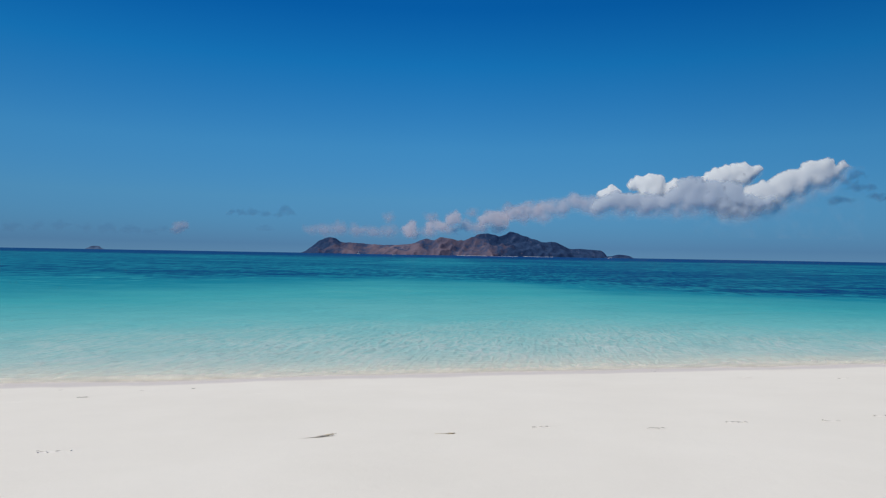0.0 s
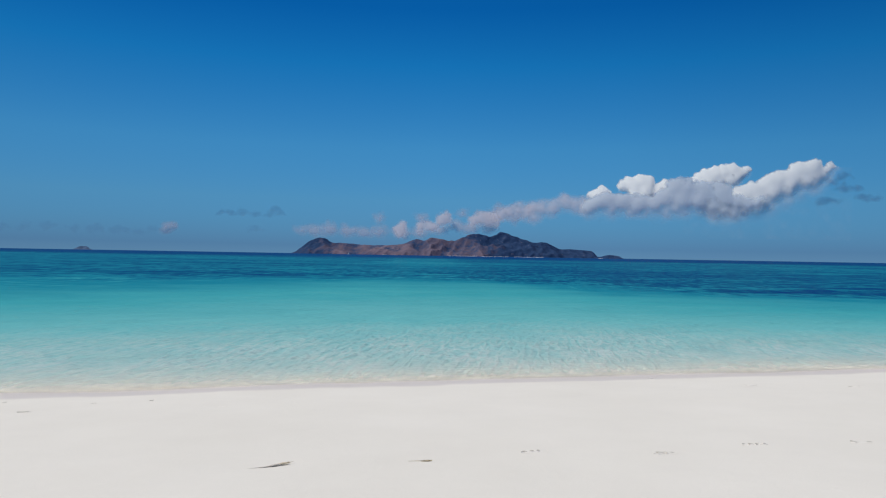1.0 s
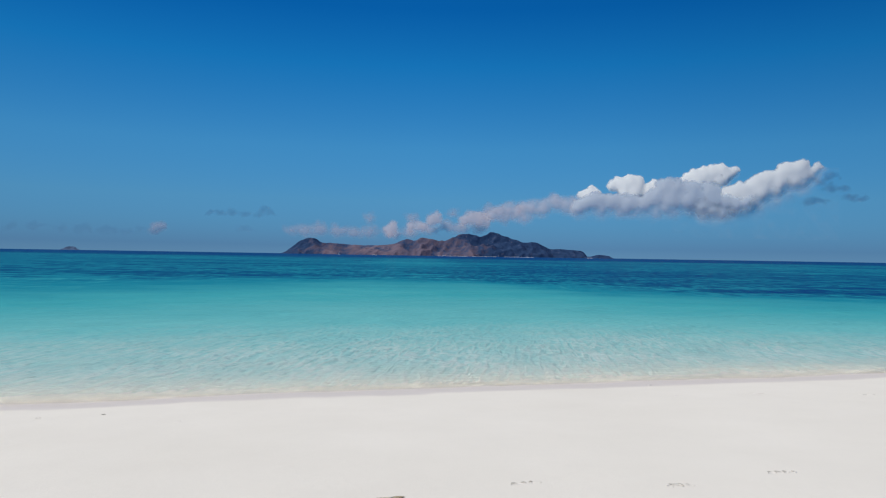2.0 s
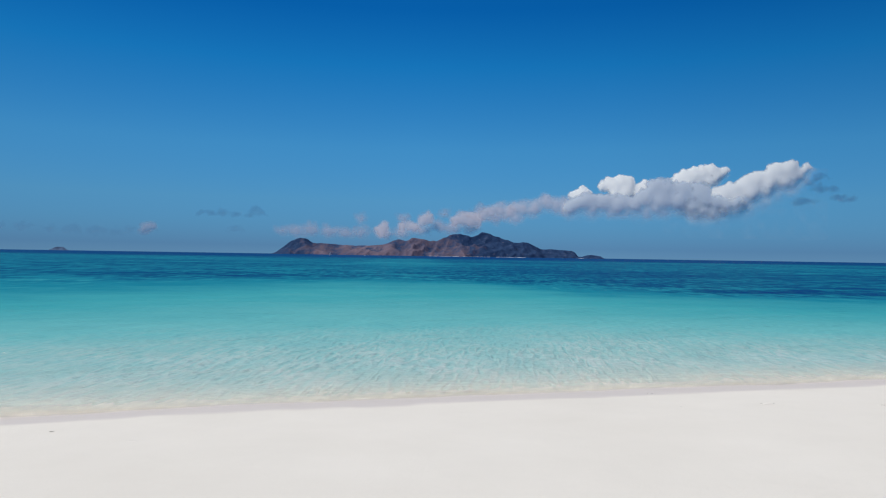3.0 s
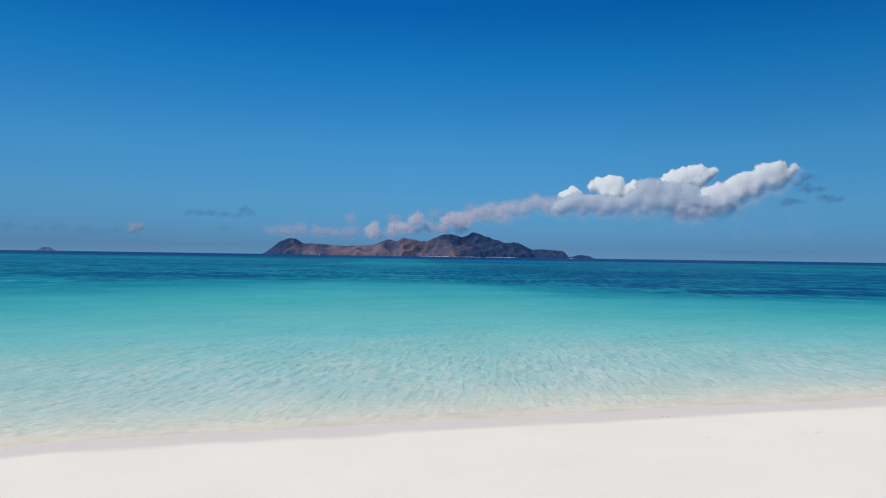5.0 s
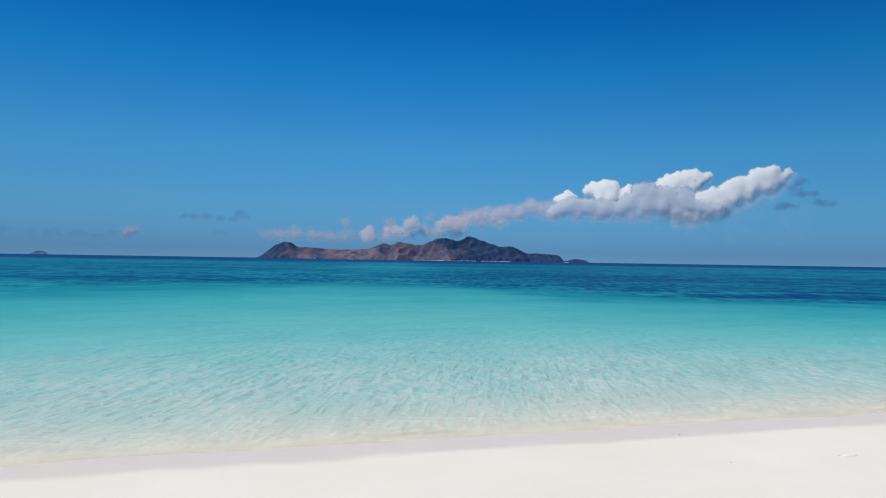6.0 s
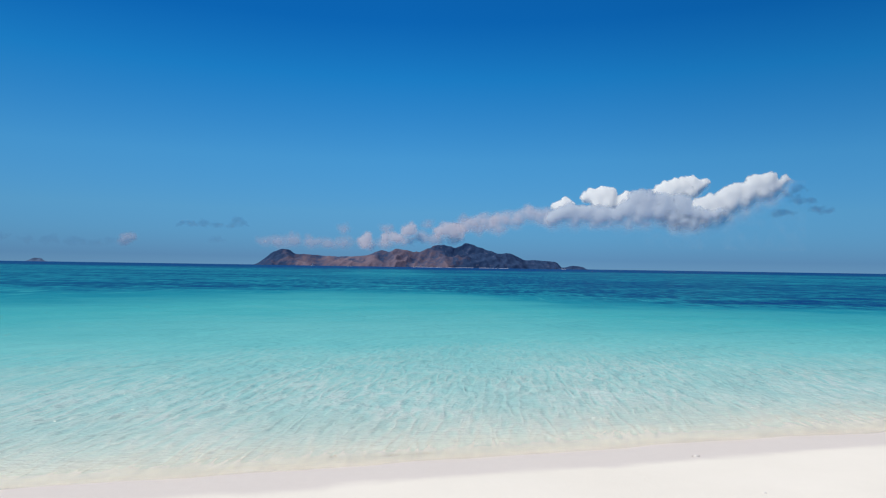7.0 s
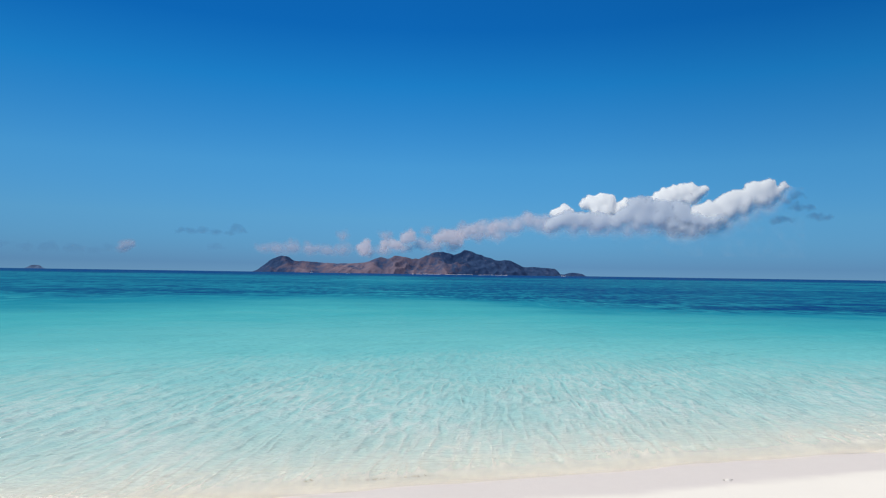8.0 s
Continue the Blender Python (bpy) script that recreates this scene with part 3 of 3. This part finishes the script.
# pinkish and mauve vapour colours hold the distance haze over these low clouds
PUFFS = [(-225, 194, 22), (-229, 169, 34), (-220, 147, 37), (84, 262, 34), (62, 236, 40), (38, 220, 34), (-11, 182, 40), (322, 250, 47), (369, 246, 47), (268, 231, 37), (416, 239, 31), (633, 305, 37), (-89, 184, 28)]
build_cloud("small pinkish cloud puffs low behind an island", PUFFS, 35, colour=(0.9, 0.84, 0.84), cover=0.6, lean=0.8, relief=0.3, rounded=0.1, top_soft=34.0, base_soft=50.0, torn=10.0, blur=20, distance=4600.0, part_name="puff")
VEIL = [(-361, 241, 38), (-83, 245, 41), (191, 282, 41), (474, 302, 69), (411, 273, 63), (537, 267, 63), (161, 198, 63), (36, 172, 63), (255, 191, 63), (381, 194, 57), (-90, 157, 53), (-215, 144, 53), (-357, 150, 60), (-467, 148, 53),
        (-797, 153, 53), (-702, 159, 63), (-577, 149, 60), (-891, 153, 41)]
build_cloud("thin mauve-grey veil of cloud low behind an island", VEIL, 39, colour=(0.84, 0.78, 0.8), cover=0.38, lean=0.7, relief=0.15, top_soft=70.0, base_soft=70.0, flat=0.7, torn=12.0, distance=4640.0, part_name="veil")
# these shreds get a greyer vapour colour in place of shade
FRINGE = [(2666, 406, 55), (2621, 393, 40), (2727, 417, 40), (2787, 505, 55), (2864, 499, 46), (2918, 454, 52), (2756, 573, 46), (2695, 554, 52), (2802, 589, 34), (2987, 440, 46)]
build_cloud("thin dark grey cloud shreds", FRINGE, 36, colour=(0.75, 0.75, 0.78), cover=0.24, lean=0.05, relief=0.1, top_soft=60.0, base_soft=60.0, flat=0.5, torn=10.0, ragged=1.6, part_name="shred")
# shaded wisp: its lack of sunlight is put into the grey colour
WISP = [(-1428, 261, 25), (-1360, 261, 38), (-1279, 268, 41), (-1197, 256, 33), (-1088, 277, 44), (-1047, 261, 35), (-1115, 254, 35)]
build_cloud("thin flat grey cloud wisp low over the sea", WISP, 37, colour=(0.68, 0.74, 0.78), cover=0.15, lean=0.0, relief=0.12, top_soft=44.0, base_soft=44.0, flat=0.55, torn=9.0, ragged=1.4, part_name="shred")
# shade is put into the grey of this band as well
BAND = [(-2911, 133, 63), (-2748, 142, 54), (-2585, 153, 60), (-2421, 142, 54), (-2257, 137, 57), (-2107, 134, 54), (-1971, 133, 49), (-1876, 138, 35), (-1195, 152, 41), (-3075, 131, 60)]
build_cloud("faint grey haze cloud lying along the horizon", BAND, 41, colour=(0.74, 0.76, 0.8), cover=0.08, lean=-0.05, relief=0.1, top_soft=60.0, base_soft=60.0, flat=0.5, torn=12.0, ragged=1.5, part_name="shred")
# pink of the distance haze, put into the vapour colour
PINK_PUFF = [(-1794, 150, 35), (-1760, 156, 27), (-1808, 132, 25)]
build_cloud("faint pink cloud puff above the horizon", PINK_PUFF, 42, colour=(0.88, 0.76, 0.76), cover=0.3, lean=0.5, relief=0.4, top_soft=34.0, base_soft=40.0, torn=10.0, part_name="puff")


# ------------------------------------------------------------------ a boat off the island
def build_boat(x, y):
    boat = new("sailing_boat")
    boat.location = (x, y, 0)
    bm = bmesh.new()
    rings = []
    for u in np.linspace(-1, 1, 9):
        half = 1.3 * (1 - abs(u) ** 2.5) + 0.05
        rise = 1.0 + 0.35 * u * u
        rings.append([bm.verts.new((u * 4.5, w * half, z)) for w, z in ((-1, rise), (-0.8, 0.1), (0, -0.5), (0.8, 0.1), (1, rise))])
    for p, q in zip(rings, rings[1:]):
        for i in range(4):
            bm.faces.new((p[i], p[i + 1], q[i + 1], q[i]))
        bm.faces.new((p[4], p[0], q[0], q[4]))
    part("hull", bm, HULL_PAINT, boat)
    bm = bmesh.new()
    bmesh.ops.create_cube(bm, size=1.0, matrix=Matrix.Translation((-0.6, 0, 1.4)) @ Matrix.Diagonal((3.0, 1.5, 0.9, 1)))
    bmesh.ops.bevel(bm, geom=bm.edges[:], offset=0.15, segments=2, affect="EDGES")
    part("cabin", bm, HULL_PAINT, boat)
    bm = bmesh.new()
    bmesh.ops.create_cone(bm, segments=8, radius1=0.09, radius2=0.05, depth=9.0, matrix=Matrix.Translation((0.6, 0, 5.4)))
    part("mast", bm, HULL_PAINT, boat)
    bm = bmesh.new()
    grid = [[bm.verts.new((0.5 - 3.2 * (1 - v) * u, 0.35 * math.sin(math.pi * u) * (1 - v), 2.2 + 7.2 * v)) for u in np.linspace(0, 1, 6)] for v in np.linspace(0, 0.98, 8)]
    for a, b in zip(grid, grid[1:]):
        for i in range(5):
            bm.faces.new((a[i], a[i + 1], b[i + 1], b[i]))
    bmesh.ops.solidify(bm, geom=bm.faces[:], thickness=0.02)
    part("sail", bm, SAILCLOTH, boat)
    return tagged(boat, "small white sailing boat lying off the island", "boat")


build_boat(-297.0, 2400.0)


# ------------------------------------------------------------------ marks and flotsam on the sand
def lie(x, y, turn=0.0, up=0.0):
    """The pose of a thing lying on the beach at x, y."""
    z = float(ground_height(np.array([x]), np.array([y]))[0])
    zx = float(ground_height(np.array([x + 0.2]), np.array([y]))[0])
    zy = float(ground_height(np.array([x]), np.array([y + 0.2]))[0])
    n = Vector((-(zx - z) / 0.2, -(zy - z) / 0.2, 1)).normalized()
    return Matrix.Translation((x, y, z + up)) @ Vector((0, 0, 1)).rotation_difference(n).to_matrix().to_4x4() @ pose(0, 0, 0, 0, 0, turn)


def tube(bm, spine, sides, flat, rng, rough=0.12):
    """A rough tapering stick through spine points (x, y, z, radius)."""
    rings = []
    for x, y, z, r in spine:
        ring = []
        for i in range(sides):
            a = 2 * math.pi * i / sides
            q = r * (1 + rng.normal(0, rough))
            ring.append(bm.verts.new((x, y + math.cos(a) * q, z + math.sin(a) * q * flat)))
        rings.append(ring)
    for p, q in zip(rings, rings[1:]):
        for i in range(sides):
            bm.faces.new((p[i], p[(i + 1) % sides], q[(i + 1) % sides], q[i]))
    bm.faces.new(rings[0][::-1])
    bm.faces.new(rings[-1])


def clod(bm, x, y, z, r, rng, flat=0.45):
    """One crumb of sand."""
    made = bmesh.ops.create_icosphere(bm, subdivisions=1, radius=r, matrix=Matrix.Translation((x, y, z)) @ pose(0, 0, 0, rng.uniform(0, 360), rng.uniform(0, 360), 0) @ Matrix.Diagonal((1.2, 1, flat, 1)))
    for v in made["verts"]:
        v.co += Vector(rng.normal(0, 0.16 * r, 3))


def build_driftwood(x, y, turn, seed):
    """A grey sliver of wood, thin at one end, swelling to a split belly that ends in pale frayed fibre."""
    rng = np.random.RandomState(seed)
    thing = new("driftwood_sliver")
    thing.matrix_world = lie(x, y, turn)
    bm = bmesh.new()
    spine = []
    for u in np.linspace(0, 1, 18):
        r = 0.003 + 0.014 * math.exp(-((u - 0.78) / 0.15) ** 2) + 0.004 * u * (1 - u ** 8)
        spine.append((-0.25 + 0.38 * u, -0.025 * math.sin(u * 3.1), r * 0.3 + 0.006 * u, r * 1.15))
    tube(bm, spine, 10, 0.42, rng)
    part("shaft", bm, DRIFTWOOD, thing)
    for n in range(9):
        bm = bmesh.new()
        y0, side = rng.uniform(-0.016, 0.016), rng.normal(0, 0.025)
        long, start = rng.uniform(0.05, 0.13), rng.uniform(0.04, 0.11)
        tube(bm, [(start + long * u, y0 + rng.normal(0, 0.003) + side * u, 0.01 + 0.01 * u * rng.uniform(0.5, 1.2), 0.010 * (1 - 0.75 * u)) for u in np.linspace(0, 1, 6)], 5, 0.6, rng, 0.25)
        part("splinter", bm, SPLINTER, thing, "pale frayed splinter")
    return tagged(thing, "grey weathered driftwood sliver with a pale frayed end on white sand", "driftwood")


def build_scuff(label, x, y, turn, seed, length=0.3, crumbs=8, bits=2, tall=0.022, trail=0.0, rough=0.35):
    """Kicked-up sand: a low broken ridge, loose crumbs and scraps of dry weed."""
    rng = np.random.RandomState(seed)
    thing = new("sand_scuff")
    thing.matrix_world = lie(x, y, turn)
    bm = bmesh.new()
    nu, nv = 25, 9
    grid = []
    for u in np.linspace(-1, 1, nu):
        row = []
        for v in np.linspace(-1, 1, nv):
            n = noise.noise(Vector((u * 4 + seed, v * 2, seed * 3.1)))
            h = 0.7 * tall * max(0, (1 - u * u)) ** 0.7 * max(0, 1 - abs(v + 0.25) ** 1.5) * (0.75 + rough * n)
            row.append(bm.verts.new((u * length / 2, v * length * 0.16 + 0.02 * n, h - 0.006)))
        grid.append(row)
    for a, b in zip(grid, grid[1:]):
        for i in range(nv - 1):
            bm.faces.new((a[i], b[i], b[i + 1], a[i + 1]))
    part("ridge", bm, CLOD, thing)
    for n in range(crumbs):
        bm = bmesh.new()
        r = rng.uniform(0.004, 0.012)
        clod(bm, rng.uniform(-0.5, 0.6) * length, rng.normal(0, 0.12) * length, r * 0.15, r, rng)
        part("crumb", bm, CLOD, thing)
    for n in range(bits):
        bm = bmesh.new()
        at = (-0.45 + 0.8 * n / max(1, bits - 1)) * length * rng.uniform(0.6, 1.0)
        long = rng.uniform(0.02, 0.045) + (trail if n == 0 else 0)
        tube(bm, [(at + long * (u - 0.5), -0.02 + 0.02 * rng.normal() + rng.normal(0, 0.004), 0.008 + 0.006 * math.sin(3 * u), 0.003 * (1.1 - u * 0.7)) for u in np.linspace(0, 1, 6)], 6, 0.8, rng, 0.25)
        part("weed_scrap", bm, WEED, thing, "dark dried weed scrap")
    return tagged(thing, label, "sand scuff", group="scuffs in the sand")


def build_twig(x, y, turn, seed, length, thick=0.0045):
    rng = np.random.RandomState(seed)
    thing = new("twig")
    thing.matrix_world = lie(x, y, turn)
    bm = bmesh.new()
    tube(bm, [(length * (u - 0.5), 0.012 * math.sin(3 * u + seed), 0.006, thick * (1.2 - u * 0.8)) for u in np.linspace(0, 1, 9)], 6, 0.9, rng)
    part("stem", bm, WEED, thing)
    bm = bmesh.new()
    tube(bm, [(length * 0.1 + 0.3 * length * u, 0.03 * u, 0.009 + 0.01 * u, 0.6 * thick * (1.1 - u)) for u in np.linspace(0, 0.95, 5)], 5, 0.9, rng)
    part("side_shoot", bm, WEED, thing)
    return tagged(thing, "thin dark dry twig lying on white sand", "twig", group="twigs on the sand")


def build_leaf(x, y, turn, seed):
    """A dry tan leaf: a curled blade on a thin stalk."""
    rng = np.random.RandomState(seed)
    thing = new("dry_leaf")
    thing.matrix_world = lie(x, y, turn)
    bm = bmesh.new()
    rows = []
    for u in np.linspace(0, 1, 9):
        half = 0.024 * math.sin(math.pi * (0.08 + 0.9 * u)) ** 0.7
        rows.append([bm.verts.new((0.02 + 0.1 * u, v * half, 0.003 + 0.003 * u + 0.12 * half * v * v + 0.002 * rng.normal())) for v in np.linspace(-1, 1, 5)])
    for p, q in zip(rows, rows[1:]):
        for i in range(4):
            bm.faces.new((p[i], q[i], q[i + 1], p[i + 1]))
    bmesh.ops.solidify(bm, geom=bm.faces[:], thickness=0.0012)
    part("blade", bm, DRY_LEAF, thing)
    bm = bmesh.new()
    tube(bm, [(-0.1 + 0.125 * u, 0.01 * math.sin(3 * u), 0.004, 0.0022 + 0.001 * u) for u in np.linspace(0, 1, 7)], 5, 0.9, rng)
    part("stalk", bm, DRY_LEAF, thing)
    return tagged(thing, "dry curled tan leaf lying on white sand", "leaf")


def build_shell(x, y, turn, seed, size, label, weedy=True):
    """Half a ribbed shell, hollow side down."""
    thing = new("seashell")
    thing.matrix_world = lie(x, y, turn)
    bm = bmesh.new()
    rings = []
    for v in np.linspace(0.06, 1, 9):
        rings.append([bm.verts.new((size * v * math.cos(a) * (1 + 0.05 * math.cos(9 * a)), size * v * math.sin(a) * 0.8, size * 0.5 * (1 - v * v) + size * 0.03 * math.cos(11 * a) * v)) for a in np.linspace(0, 2 * math.pi, 33)[:-1]])
    for p, q in zip(rings, rings[1:]):
        for i in range(32):
            bm.faces.new((p[i], q[i], q[(i + 1) % 32], p[(i + 1) % 32]))
    bm.faces.new(rings[0])
    part("valve", bm, SHELL, thing)
    rng = np.random.RandomState(seed)
    for side in (-1, 1) if weedy else ():
        bm = bmesh.new()
        tube(bm, [(side * size * (0.9 + 0.5 * u), 0.01, 0.008, 0.006 * (1.2 - u)) for u in np.linspace(0, 1, 4)], 5, 0.8, rng, 0.2)
        part("weed_scrap", bm, WEED, thing, "dark weed scrap")
    return tagged(thing, label, "seashell", group="shells on the sand")


build_driftwood(-1.29, 7.17, 22, 1)
build_leaf(0.046, 7.335, 4, 2)
SCUFF = "white kicked-up sand scuff with dark weed scraps"
build_scuff(SCUFF, 1.15, 7.735, 14, 3, 0.26, 12, 3, 0.026, 0.04)
build_scuff("white sand scuff sprinkled with small weed specks", 2.386, 7.53, -4, 4, 0.22, 9, 4, 0.018)
build_scuff(SCUFF, 3.40, 7.91, 4, 5, 0.26, 7, 3, 0.02)
build_scuff(SCUFF, 4.59, 8.04, -3, 6, 0.24, 6, 2, 0.02)
build_scuff(SCUFF, 5.45, 8.43, 6, 7, 0.22, 6, 2, 0.02)
build_scuff(SCUFF, -3.63, 6.39, 10, 8, 0.3, 8, 2, 0.02, 0.05)
build_scuff("small smooth white sand heap with dark weed at both ends", 6.43, 14.36, 0, 9, 0.3, 4, 2, 0.05, rough=0.15)
build_scuff("small white sand heap with dark weed at both ends", 8.19, 13.89, 6, 10, 0.28, 4, 2, 0.036, rough=0.2)
build_scuff("faint pale sand scuff with loose crumbs", -3.14, 11.74, 20, 11, 0.5, 4, 0, 0.012)
build_scuff("faint pale sand scuff with loose crumbs", -6.56, 10.53, 6, 12, 0.3, 5, 0, 0.016)
build_twig(-5.85, 11.18, 4, 13, 0.2)
build_twig(-5.36, 12.27, 2, 14, 0.1, 0.0025)
build_twig(-4.56, 12.6, 20, 15, 0.06, 0.0055)
build_twig(-6.95, 12.5, 8, 16, 0.07, 0.003)
build_shell(5.05, 16.21, 5, 17, 0.045, "small white shell with dark weed on damp sand")
build_shell(4.84, 14.15, 60, 19, 0.028, "tiny bleached shell on dry white sand", weedy=False)


def build_wavelet_edge():
    """Brown scraps at the wash edge, standing in for a breaking wavelet's shaded underside."""
    rng = np.random.RandomState(40)
    bm = bmesh.new()
    for n in range(48):
        u = rng.uniform(0, 1) ** 0.9
        x = 0.25 + 1.6 * u
        y = 16.52 + 0.14 * (x - 0.3) + rng.normal(0, 0.014) + 0.02 * math.sin(x * 5)
        z = max(float(ground_height(np.array([x]), np.array([y]))[0]), 0.016) + rng.uniform(0.0, 0.022)
        a, long, r = rng.uniform(-0.5, 0.5), rng.uniform(0.012, 0.05), rng.uniform(0.002, 0.006)
        m = Matrix.Translation((x, y, z)) @ Euler((0, rng.normal(0, 0.5), a)).to_matrix().to_4x4()
        made = bmesh.ops.create_cone(bm, segments=5, radius1=r, radius2=r * 0.4, depth=long, cap_ends=True, matrix=m @ pose(0, 0, 0, 0, 90, 0))
    me = bpy.data.meshes.new("wavelet_edge_line")
    bm.to_mesh(me)
    bm.free()
    me.materials.append(WAVELET_BROWN)
    return tagged(new("wavelet_edge_line", me), "thin brown line of scraps standing in for a wavelet at the wash edge", "seaweed", kind="stuff")


build_wavelet_edge()
